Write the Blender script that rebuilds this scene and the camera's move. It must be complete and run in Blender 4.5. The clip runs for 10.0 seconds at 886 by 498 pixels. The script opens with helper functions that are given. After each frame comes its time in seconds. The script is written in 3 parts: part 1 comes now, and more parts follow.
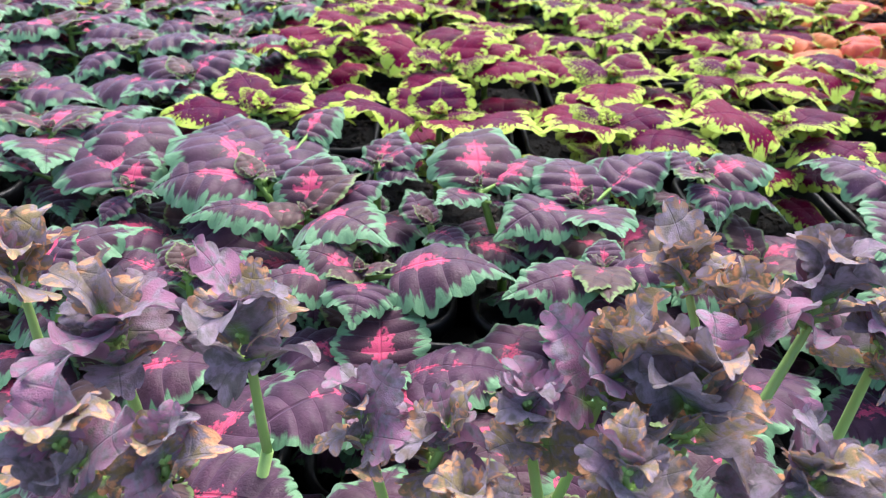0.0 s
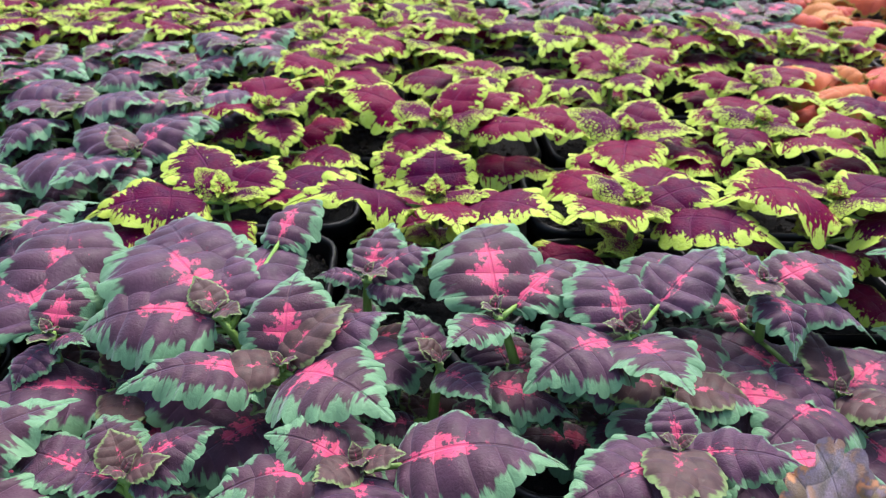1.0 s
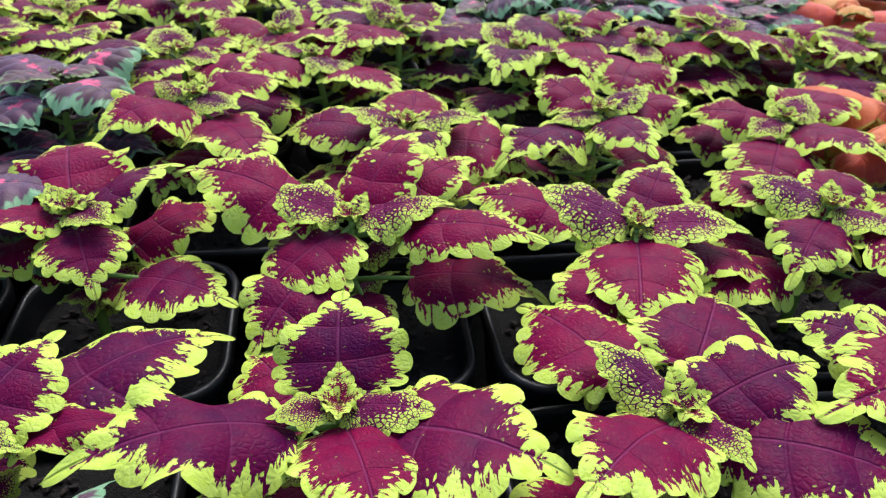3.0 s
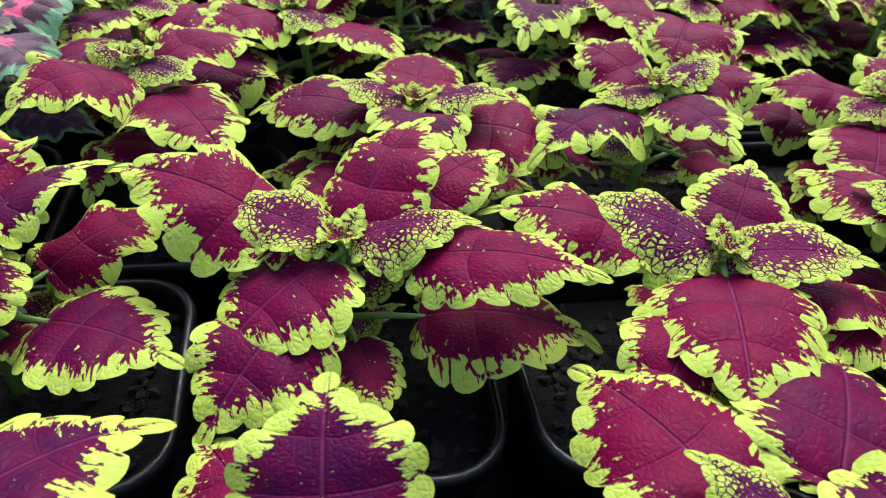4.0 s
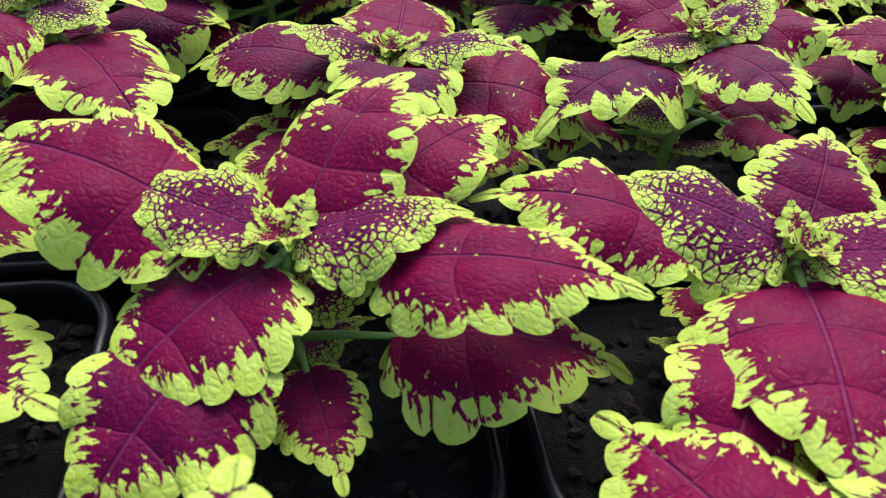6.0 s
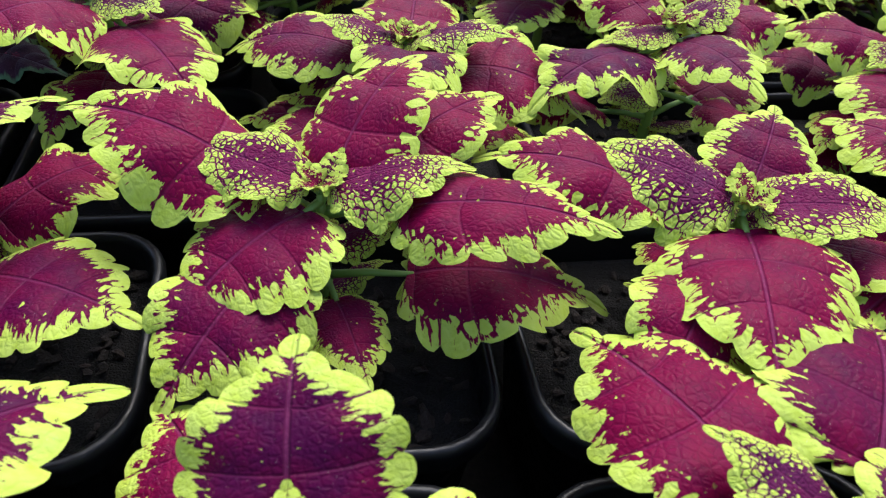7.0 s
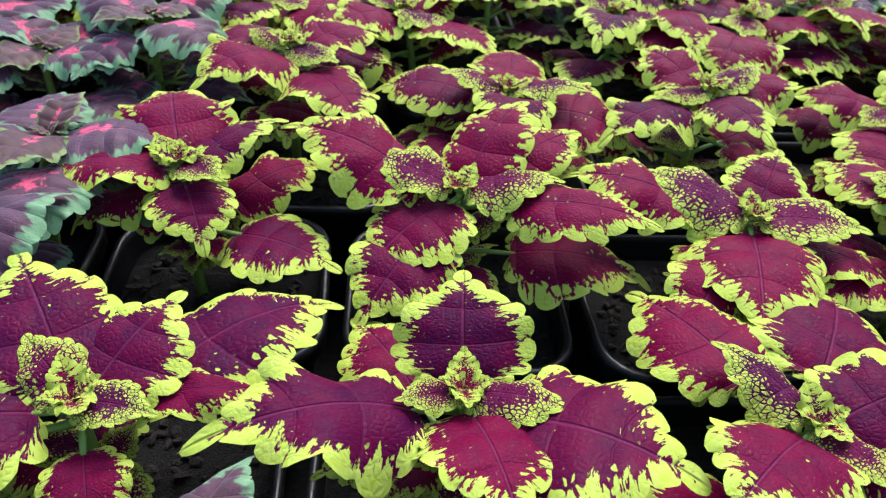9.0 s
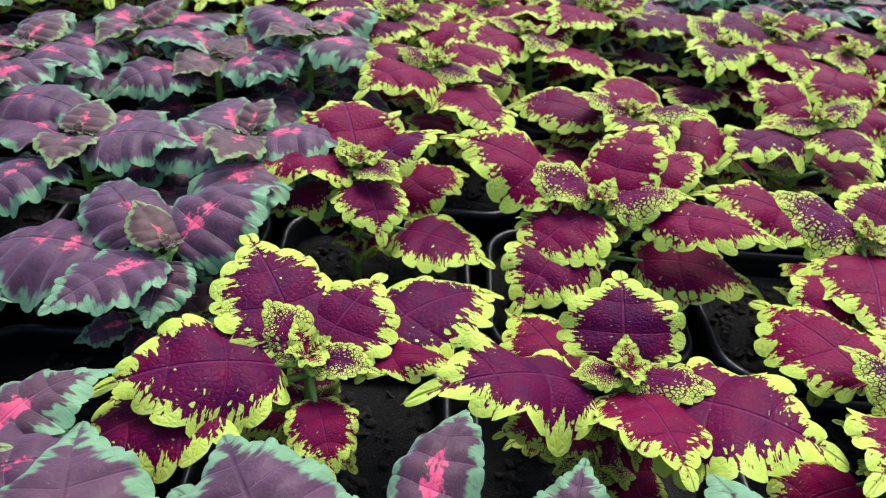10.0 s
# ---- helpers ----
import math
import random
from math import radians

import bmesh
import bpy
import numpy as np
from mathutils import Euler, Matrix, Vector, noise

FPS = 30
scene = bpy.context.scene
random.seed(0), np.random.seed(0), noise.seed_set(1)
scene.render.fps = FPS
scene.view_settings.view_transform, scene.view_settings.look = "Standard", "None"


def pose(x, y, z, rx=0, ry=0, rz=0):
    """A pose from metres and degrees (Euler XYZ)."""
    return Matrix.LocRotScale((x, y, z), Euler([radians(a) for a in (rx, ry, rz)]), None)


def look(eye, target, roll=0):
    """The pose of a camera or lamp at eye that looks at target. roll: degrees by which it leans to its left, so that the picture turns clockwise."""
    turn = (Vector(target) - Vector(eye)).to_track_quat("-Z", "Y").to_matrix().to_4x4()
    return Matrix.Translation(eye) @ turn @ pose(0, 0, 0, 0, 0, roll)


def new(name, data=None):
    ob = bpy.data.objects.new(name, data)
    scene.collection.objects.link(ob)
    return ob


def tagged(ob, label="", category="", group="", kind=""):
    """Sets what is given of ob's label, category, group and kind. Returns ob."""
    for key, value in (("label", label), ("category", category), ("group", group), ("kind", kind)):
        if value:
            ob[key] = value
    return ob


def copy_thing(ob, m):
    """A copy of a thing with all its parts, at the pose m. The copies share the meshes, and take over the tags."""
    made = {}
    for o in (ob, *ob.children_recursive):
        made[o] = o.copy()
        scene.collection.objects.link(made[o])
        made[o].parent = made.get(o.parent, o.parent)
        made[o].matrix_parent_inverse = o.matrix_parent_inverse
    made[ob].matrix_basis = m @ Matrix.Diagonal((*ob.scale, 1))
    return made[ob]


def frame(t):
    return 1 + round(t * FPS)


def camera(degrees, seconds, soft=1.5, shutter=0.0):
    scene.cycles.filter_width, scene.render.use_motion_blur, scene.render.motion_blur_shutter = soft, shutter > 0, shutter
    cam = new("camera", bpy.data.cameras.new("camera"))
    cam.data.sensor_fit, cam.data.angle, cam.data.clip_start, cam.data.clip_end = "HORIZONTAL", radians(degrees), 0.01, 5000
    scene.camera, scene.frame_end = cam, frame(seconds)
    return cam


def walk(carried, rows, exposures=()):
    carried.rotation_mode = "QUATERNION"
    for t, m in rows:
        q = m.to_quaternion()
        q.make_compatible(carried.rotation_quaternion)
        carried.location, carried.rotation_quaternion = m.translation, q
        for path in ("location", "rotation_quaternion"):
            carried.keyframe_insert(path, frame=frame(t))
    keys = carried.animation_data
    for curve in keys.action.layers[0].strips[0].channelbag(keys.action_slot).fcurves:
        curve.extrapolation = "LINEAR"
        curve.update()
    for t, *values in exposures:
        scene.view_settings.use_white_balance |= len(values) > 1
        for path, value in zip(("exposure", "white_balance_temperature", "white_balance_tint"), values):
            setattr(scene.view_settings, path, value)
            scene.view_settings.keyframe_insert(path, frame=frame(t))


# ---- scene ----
cam = camera(63.0, 10.0, soft=1.2)
cam.data.dof.use_dof, cam.data.dof.focus_distance, cam.data.dof.aperture_fstop = True, 0.235, 26.0
PATH = [
    (0, (0.097, 0.081, 0.306), (0.123, 1.797, -0.721), 2.3),
    (0.5, (0.086, 0.124, 0.308), (0.138, 1.84, -0.718), 2.0),
    (1, (0.082, 0.175, 0.318), (0.183, 1.886, -0.713), 1.7),
    (1.5, (0.076, 0.217, 0.321), (0.233, 1.916, -0.722), 1.9),
    (2, (0.079, 0.269, 0.326), (0.289, 1.947, -0.741), 2.1),
    (2.5, (0.089, 0.321, 0.321), (0.335, 1.972, -0.78), 2.5),
    (3, (0.102, 0.369, 0.309), (0.369, 1.995, -0.824), 2.8),
    (3.2, (0.102, 0.39, 0.301), (0.367, 2.01, -0.842), 2.8),
    (4.3, (0.105, 0.473, 0.273), (0.41, 1.985, -1.0), 4.8),
    (4.5, (0.107, 0.485, 0.263), (0.42, 1.986, -1.021), 4.8),
    (5, (0.111, 0.505, 0.245), (0.435, 1.991, -1.054), 5.0),
    (5.2, (0.113, 0.511, 0.24), (0.44, 1.992, -1.064), 5.1),
    (6.3, (0.118, 0.497, 0.256), (0.394, 1.976, -1.062), 4.2),
    (6.5, (0.113, 0.489, 0.257), (0.398, 1.962, -1.065), 4.6),
    (7, (0.109, 0.469, 0.266), (0.4, 1.943, -1.053), 5.0),
    (7.5, (0.101, 0.449, 0.279), (0.384, 1.939, -1.025), 5.0),
    (8, (0.097, 0.43, 0.293), (0.361, 1.936, -0.997), 5.1),
    (8.5, (0.085, 0.407, 0.301), (0.329, 1.931, -0.972), 5.5),
    (9, (0.068, 0.386, 0.312), (0.27, 1.93, -0.943), 5.9),
    (9.5, (0.047, 0.37, 0.325), (0.198, 1.931, -0.916), 6.4),
    (10, (0.016, 0.353, 0.328), (0.114, 1.921, -0.909), 6.8),
]
walk(cam, [(t, look(eye, target, roll)) for t, eye, target, roll in PATH], [(0.0, 1.48, 6150, 10), (1.0, 1.2, 6150, 10), (2.5, 1.02, 6050, 10), (10.0, 1.02, 6050, 10)])

# ---- light: an open, softly shaded sky ----
SUN_UP, SUN_ROUND = radians(58), radians(20)
world = bpy.data.worlds.new("sky")
scene.world = world
world.use_nodes = True
wn = world.node_tree
sky = wn.nodes.new("ShaderNodeTexSky")
sky.sky_type, sky.sun_disc = "NISHITA", False
sky.sun_elevation, sky.sun_rotation, sky.dust_density = SUN_UP, SUN_ROUND, 4.0
wn.links.new(sky.outputs["Color"], wn.nodes["Background"].inputs["Color"])
wn.nodes["Background"].inputs["Strength"].default_value = 0.13
sun = new("sun", bpy.data.lights.new("sun", "SUN"))
sun.data.energy, sun.data.angle, sun.data.color = 1.3, radians(40), (1.0, 0.98, 0.95)
sun.matrix_world = look((math.sin(SUN_ROUND) * 5, math.cos(SUN_ROUND) * 5, math.tan(SUN_UP) * 5), (0, 0, 0))

# ---- materials ----


def material(name):
    m = bpy.data.materials.new(name)
    m.use_nodes = True
    return m, m.node_tree, m.node_tree.nodes["Principled BSDF"]


def feed(nt, socket, value):
    if isinstance(value, (int, float)):
        socket.default_value = value
    elif isinstance(value, tuple):
        socket.default_value = value if len(value) == 4 or socket.type == "VECTOR" else (*value, 1)
    else:
        nt.links.new(value, socket)


def calc(nt, op, a, b=None, c=None):
    n = nt.nodes.new("ShaderNodeMath")
    n.operation = op
    for k, v in enumerate((a, b, c)):
        if v is not None:
            feed(nt, n.inputs[k], v)
    return n.outputs[0]


def ramp(nt, value, low, high, to_low=0.0, to_high=1.0):
    n = nt.nodes.new("ShaderNodeMapRange")
    n.interpolation_type = "SMOOTHSTEP"
    for k, v in enumerate((value, low, high, to_low, to_high)):
        feed(nt, n.inputs[k], v)
    return n.outputs[0]


def blend(nt, fac, a, b):
    n = nt.nodes.new("ShaderNodeMix")
    n.data_type = "RGBA"
    feed(nt, n.inputs[0], fac)
    feed(nt, n.inputs[6], a)
    feed(nt, n.inputs[7], b)
    return n.outputs[2]


def grain(nt, vector, scale, detail=3.0, rough=0.55):
    n = nt.nodes.new("ShaderNodeTexNoise")
    feed(nt, n.inputs["Vector"], vector)
    n.inputs["Scale"].default_value, n.inputs["Detail"].default_value, n.inputs["Roughness"].default_value = scale, detail, rough
    return n.outputs["Fac"]


def cells(nt, vector, scale):
    n = nt.nodes.new("ShaderNodeTexVoronoi")
    n.feature = "DISTANCE_TO_EDGE"
    feed(nt, n.inputs["Vector"], vector)
    n.inputs["Scale"].default_value = scale
    return n.outputs["Distance"]


def relief(nt, shader, height, strength, distance):
    n = nt.nodes.new("ShaderNodeBump")
    n.inputs["Strength"].default_value, n.inputs["Distance"].default_value = strength, distance
    feed(nt, n.inputs["Height"], height)
    nt.links.new(n.outputs[0], shader.inputs["Normal"])


class Blade:
    """The shared sockets of a leaf: place along and across, distance to the margin, lobes, veins, and chance."""

    def __init__(self, nt):
        uv, margin = nt.nodes.new("ShaderNodeUVMap"), nt.nodes.new("ShaderNodeUVMap")
        uv.uv_map, margin.uv_map = "blade", "margin"
        a, b = nt.nodes.new("ShaderNodeSeparateXYZ"), nt.nodes.new("ShaderNodeSeparateXYZ")
        nt.links.new(uv.outputs[0], a.inputs[0])
        nt.links.new(margin.outputs[0], b.inputs[0])
        self.nt = nt
        self.along, self.edge, self.phase = a.outputs[0], b.outputs[0], b.outputs[1]
        self.side = calc(nt, "ABSOLUTE", calc(nt, "MULTIPLY_ADD", a.outputs[1], 2.0, -1.0))
        info = nt.nodes.new("ShaderNodeObjectInfo")
        geo = nt.nodes.new("ShaderNodeNewGeometry")
        self.chance = calc(nt, "FRACT", calc(nt, "ADD", info.outputs["Random"], geo.outputs["Random Per Island"]))
        self.deep = calc(nt, "MULTIPLY", self.chance, 53.0)
        self.place = self.vector(a.outputs[0], a.outputs[1])
        self.lobe = calc(nt, "ABSOLUTE", calc(nt, "SINE", calc(nt, "MULTIPLY", self.phase, math.pi)))
        rib = calc(nt, "ABSOLUTE", calc(nt, "SINE", calc(nt, "MULTIPLY", self.phase, math.pi / 2)))
        self.vein = ramp(nt, self.lobe, 0.08, 0.5, 1.0, 0.0)
        self.thin_vein = ramp(nt, rib, 0.02, 0.13, 1.0, 0.0)
        self.midrib = ramp(nt, self.side, 0.008, 0.035, 1.0, 0.0)
        self.pillow = rib
        self.streak = grain(nt, self.fan(1.0, 2.5), 1.6, 2.0)
        self.blotch, self.fleck = grain(nt, self.place, 6.0), grain(nt, self.fan(2.2, 9.0), 1.6, 2.0)
        self.fine = grain(nt, self.place, 90.0, 2.0)
        self.net = cells(nt, self.place, 24.0)

    def vector(self, x, y):
        n = self.nt.nodes.new("ShaderNodeCombineXYZ")
        for k, v in enumerate((x, y, self.deep)):
            feed(self.nt, n.inputs[k], v)
        return n.outputs[0]

    def fan(self, per_lobe, inward):
        """Coordinates that run round the margin and in from it, so that marks lie along the side veins."""
        return self.vector(calc(self.nt, "MULTIPLY", self.phase, per_lobe), calc(self.nt, "MULTIPLY", self.edge, inward))


def finish_leaf(nt, shader, b, colour, rough, gloss, sheen, sheen_tint, through_light, quilt=0.16, crease=0.6):
    dust = ramp(nt, grain(nt, b.place, 130.0, 1.0), 0.74, 0.80)
    colour = blend(nt, calc(nt, "MULTIPLY", dust, 0.5), colour, (0.55, 0.48, 0.45))
    feed(nt, shader.inputs["Base Color"], colour)
    feed(nt, shader.inputs["Roughness"], ramp(nt, b.fleck, 0.3, 0.7, rough - 0.06, rough + 0.1))
    shader.inputs["Specular IOR Level"].default_value = gloss
    shader.inputs["Sheen Weight"].default_value = sheen
    shader.inputs["Sheen Roughness"].default_value = 0.4
    shader.inputs["Sheen Tint"].default_value = (*sheen_tint, 1)
    veins = calc(nt, "MAXIMUM", calc(nt, "MULTIPLY", b.thin_vein, 0.4), b.midrib)
    h = calc(nt, "SUBTRACT", calc(nt, "MULTIPLY", ramp(nt, b.net, 0.0, 0.3), quilt), veins)
    h = calc(nt, "ADD", h, calc(nt, "MULTIPLY", b.fine, 0.22))
    h = calc(nt, "ADD", h, calc(nt, "MULTIPLY", b.pillow, 0.5))
    relief(nt, shader, h, crease, 0.0009)
    thin = nt.nodes.new("ShaderNodeBsdfTranslucent")
    feed(nt, thin.inputs["Color"], colour)
    mix, out = nt.nodes.new("ShaderNodeMixShader"), nt.nodes["Material Output"]
    mix.inputs[0].default_value = through_light
    nt.links.new(shader.outputs[0], mix.inputs[1])
    nt.links.new(thin.outputs[0], mix.inputs[2])
    nt.links.new(mix.outputs[0], out.inputs["Surface"])


def burgundy_leaf(name, band, netted, reds):
    """Lime lobes with a ragged inner line and loose islands; on young leaves the lime breaks into the cells of a dark net."""
    m, nt, sh = material(name)
    b = Blade(nt)
    patch = cells(nt, b.fan(3.0, 17.0 if netted else 11.0), 1.0)
    jag = grain(nt, b.fan(3.2, 5.0), 1.5, 3.0, 0.7)
    if netted:
        lime = ramp(nt, calc(nt, "SUBTRACT", patch, ramp(nt, b.edge, 0.0, band * 2.3, 0.03, 0.45)), 0.0, 0.03)
        lime = calc(nt, "MAXIMUM", lime, ramp(nt, calc(nt, "MULTIPLY_ADD", b.vein, 0.05, b.edge), 0.038, 0.046, 1.0, 0.0))
    else:
        reach = calc(nt, "MULTIPLY", calc(nt, "MULTIPLY_ADD", b.lobe, 1.0, 0.08), band)
        reach = calc(nt, "MULTIPLY", reach, ramp(nt, b.streak, 0.3, 0.7, 0.6, 1.5))
        reach = calc(nt, "MULTIPLY", reach, calc(nt, "MULTIPLY_ADD", b.chance, 0.6, 0.7))
        reach = calc(nt, "ADD", reach, calc(nt, "MULTIPLY_ADD", jag, 0.46, -0.222))
        reach = calc(nt, "MAXIMUM", reach, calc(nt, "MULTIPLY", b.lobe, 0.022))
        lime = ramp(nt, calc(nt, "SUBTRACT", b.edge, reach), -0.005, 0.005, 1.0, 0.0)
        isle = ramp(nt, b.edge, 0.03, band * 3.2, 0.10, 0.50)
        isle = calc(nt, "ADD", isle, calc(nt, "MULTIPLY_ADD", b.blotch, -0.9, 0.46))
        lime = calc(nt, "MAXIMUM", lime, ramp(nt, calc(nt, "SUBTRACT", patch, isle), 0.0, 0.03))
    spots = calc(nt, "MULTIPLY", ramp(nt, grain(nt, b.place, 30.0, 1.0), 0.70, 0.73), ramp(nt, b.edge, 0.26, 0.12))
    lime = calc(nt, "MAXIMUM", lime, calc(nt, "MULTIPLY", spots, 0.8))
    hue = calc(nt, "MULTIPLY_ADD", ramp(nt, b.chance, 0.4, 1.0), 0.7, calc(nt, "MULTIPLY_ADD", b.blotch, 1.4, -0.58))
    hue.node.use_clamp = True
    red = blend(nt, hue, *reds)
    red = blend(nt, calc(nt, "MULTIPLY", ramp(nt, b.net, 0.0, 0.08, 1.0, 0.0), 0.3), red, tuple(v * 0.45 for v in reds[1]))
    red = blend(nt, calc(nt, "MULTIPLY", calc(nt, "MAXIMUM", b.midrib, calc(nt, "MULTIPLY", b.thin_vein, 0.35)), 0.45), red, (0.20, 0.035, 0.11))
    green = blend(nt, b.fleck, (0.45, 0.585, 0.032), (0.57, 0.69, 0.17))
    finish_leaf(nt, sh, b, blend(nt, lime, red, green), 0.42, 0.07, 0.0, (0.9, 0.75, 0.85), 0.12, 0.5 if netted else 0.2, 0.75)
    return m


def purple_leaf(name, band, pink, body, rim, crease):
    m, nt, sh = material(name)
    b = Blade(nt)
    reach = calc(nt, "MULTIPLY", ramp(nt, b.streak, 0.28, 0.72, 0.25, 1.8), band)
    reach = calc(nt, "MULTIPLY", reach, calc(nt, "MULTIPLY_ADD", b.chance, 0.9, 0.5))
    reach = calc(nt, "ADD", reach, calc(nt, "MULTIPLY_ADD", b.fleck, 0.07, -0.035))
    green = ramp(nt, calc(nt, "SUBTRACT", b.edge, reach), -0.02, 0.03, 1.0, 0.0)
    ragged = grain(nt, b.place, 13.0, 4.0, 0.7)
    spread = ramp(nt, calc(nt, "ABSOLUTE", calc(nt, "SUBTRACT", b.along, 0.27)), 0.0, 0.34, 0.24, -0.05)
    spread = calc(nt, "MULTIPLY", spread, calc(nt, "MULTIPLY_ADD", b.chance, 1.2 * pink, 0.35 * pink))
    spread = calc(nt, "MULTIPLY", spread, ramp(nt, b.pillow, 0.0, 0.9, 1.3, 0.75))
    spread = calc(nt, "ADD", spread, calc(nt, "MULTIPLY_ADD", ragged, 1.1, -0.60))
    flash = ramp(nt, calc(nt, "SUBTRACT", b.side, spread), -0.07, 0.04, 1.0, 0.0)
    flash = calc(nt, "MULTIPLY", flash, ramp(nt, b.along, 0.60, 0.44))
    dark = blend(nt, ramp(nt, b.blotch, 0.3, 0.7), body, tuple(v * 0.55 for v in body))
    dark = blend(nt, ramp(nt, b.chance, 0.2, 0.9, 0.0, 0.55), dark, (0.080, 0.036, 0.040))
    dark = blend(nt, calc(nt, "MULTIPLY", b.thin_vein, 0.25), dark, tuple(v * 1.6 for v in body))
    colour = blend(nt, green, dark, blend(nt, b.fleck, rim, tuple(v * 0.6 for v in rim)))
    colour = blend(nt, flash, colour, blend(nt, b.fleck, (0.74, 0.05, 0.21), (0.66, 0.13, 0.16)))
    finish_leaf(nt, sh, b, colour, 0.46, 0.2, 0.3, (0.78, 0.70, 0.98), 0.1, 0.12, crease)
    return m


def frilled_leaf():
    m, nt, sh = material("frilled leaf")
    b = Blade(nt)
    body = blend(nt, ramp(nt, b.blotch, 0.35, 0.65), (0.36, 0.28, 0.34), (0.18, 0.155, 0.145))
    body = blend(nt, calc(nt, "MULTIPLY", ramp(nt, b.chance, 0.45, 0.8), ramp(nt, b.streak, 0.4, 0.6)), body, (0.30, 0.23, 0.11))
    body = blend(nt, calc(nt, "MULTIPLY", ramp(nt, b.chance, 0.4, 0.1), ramp(nt, b.streak, 0.62, 0.42)), body, (0.42, 0.19, 0.29))
    body = blend(nt, calc(nt, "MULTIPLY", ramp(nt, b.side, 0.45, 0.05), ramp(nt, b.along, 0.34, 0.1)), body, (0.24, 0.36, 0.10))
    tips = calc(nt, "MULTIPLY", ramp(nt, b.edge, 0.20, 0.06), ramp(nt, b.blotch, 0.46, 0.58))
    body = blend(nt, calc(nt, "MULTIPLY", tips, ramp(nt, b.chance, 0.45, 0.7)), body, (0.80, 0.40, 0.20))
    finish_leaf(nt, sh, b, body, 0.5, 0.2, 0.4, (0.75, 0.75, 0.95), 0.2)
    return m


def orange_leaf():
    m, nt, sh = material("orange leaf")
    b = Blade(nt)
    body = blend(nt, ramp(nt, b.blotch, 0.3, 0.7), (0.62, 0.10, 0.045), (0.48, 0.06, 0.05))
    body = blend(nt, calc(nt, "MULTIPLY", ramp(nt, b.chance, 0.4, 1.0), 0.7), body, (0.60, 0.34, 0.06))
    rim = ramp(nt, b.edge, 0.03, 0.015)
    finish_leaf(nt, sh, b, blend(nt, rim, body, (0.40, 0.30, 0.05)), 0.5, 0.2, 0.15, (1, 0.9, 0.8), 0.12)
    return m


def plain(name, colours, rough, scale, bump, distance, metal=0.0):
    m, nt, sh = material(name)
    tc = nt.nodes.new("ShaderNodeTexCoord")
    geo = nt.nodes.new("ShaderNodeNewGeometry")
    big, small = grain(nt, tc.outputs["Object"], scale), grain(nt, tc.outputs["Object"], scale * 8)
    fac = calc(nt, "MULTIPLY_ADD", geo.outputs["Random Per Island"], 0.5, calc(nt, "MULTIPLY", big, 0.5))
    feed(nt, sh.inputs["Base Color"], blend(nt, fac, *colours))
    feed(nt, sh.inputs["Roughness"], ramp(nt, small, 0.3, 0.7, rough - 0.1, rough + 0.1))
    relief(nt, sh, calc(nt, "ADD", big, small), bump, distance)
    return m


REDS = ((0.182, 0.002, 0.040), (0.060, 0.002, 0.038))
BURGUNDY = burgundy_leaf("burgundy leaf", 0.076, False, REDS)
BURGUNDY_BUD = burgundy_leaf("burgundy bud leaf", 0.26, False, REDS)
BURGUNDY_YOUNG = burgundy_leaf("young burgundy leaf", 0.24, True, ((0.150, 0.008, 0.060), (0.085, 0.008, 0.055)))
PURPLE = purple_leaf("purple leaf", 0.076, 1.0, (0.114, 0.049, 0.088), (0.22, 0.42, 0.22), 0.6)
PURPLE_YOUNG = purple_leaf("young purple leaf", 0.04, 0.5, (0.120, 0.064, 0.058), (0.26, 0.36, 0.13), 0.25)
FRILLED = frilled_leaf()
ORANGE = orange_leaf()
STEM = plain("green stem", ((0.16, 0.30, 0.045), (0.28, 0.44, 0.10)), 0.45, 60, 0.3, 0.0006)
BRIGHT_STEM = plain("fresh green stem", ((0.30, 0.50, 0.10), (0.46, 0.66, 0.22)), 0.45, 60, 0.3, 0.0006)
PLASTIC = plain("black pot plastic", ((0.004, 0.004, 0.005), (0.008, 0.008, 0.010)), 0.4, 30, 0.15, 0.0004)
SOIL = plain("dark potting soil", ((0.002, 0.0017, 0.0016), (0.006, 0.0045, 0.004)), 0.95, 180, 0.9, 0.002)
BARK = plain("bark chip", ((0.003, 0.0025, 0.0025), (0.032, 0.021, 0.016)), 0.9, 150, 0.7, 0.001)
CLOTH = plain("black ground cloth", ((0.005, 0.005, 0.005), (0.010, 0.010, 0.010)), 0.8, 40, 0.5, 0.001)

# ---- leaf shapes ----


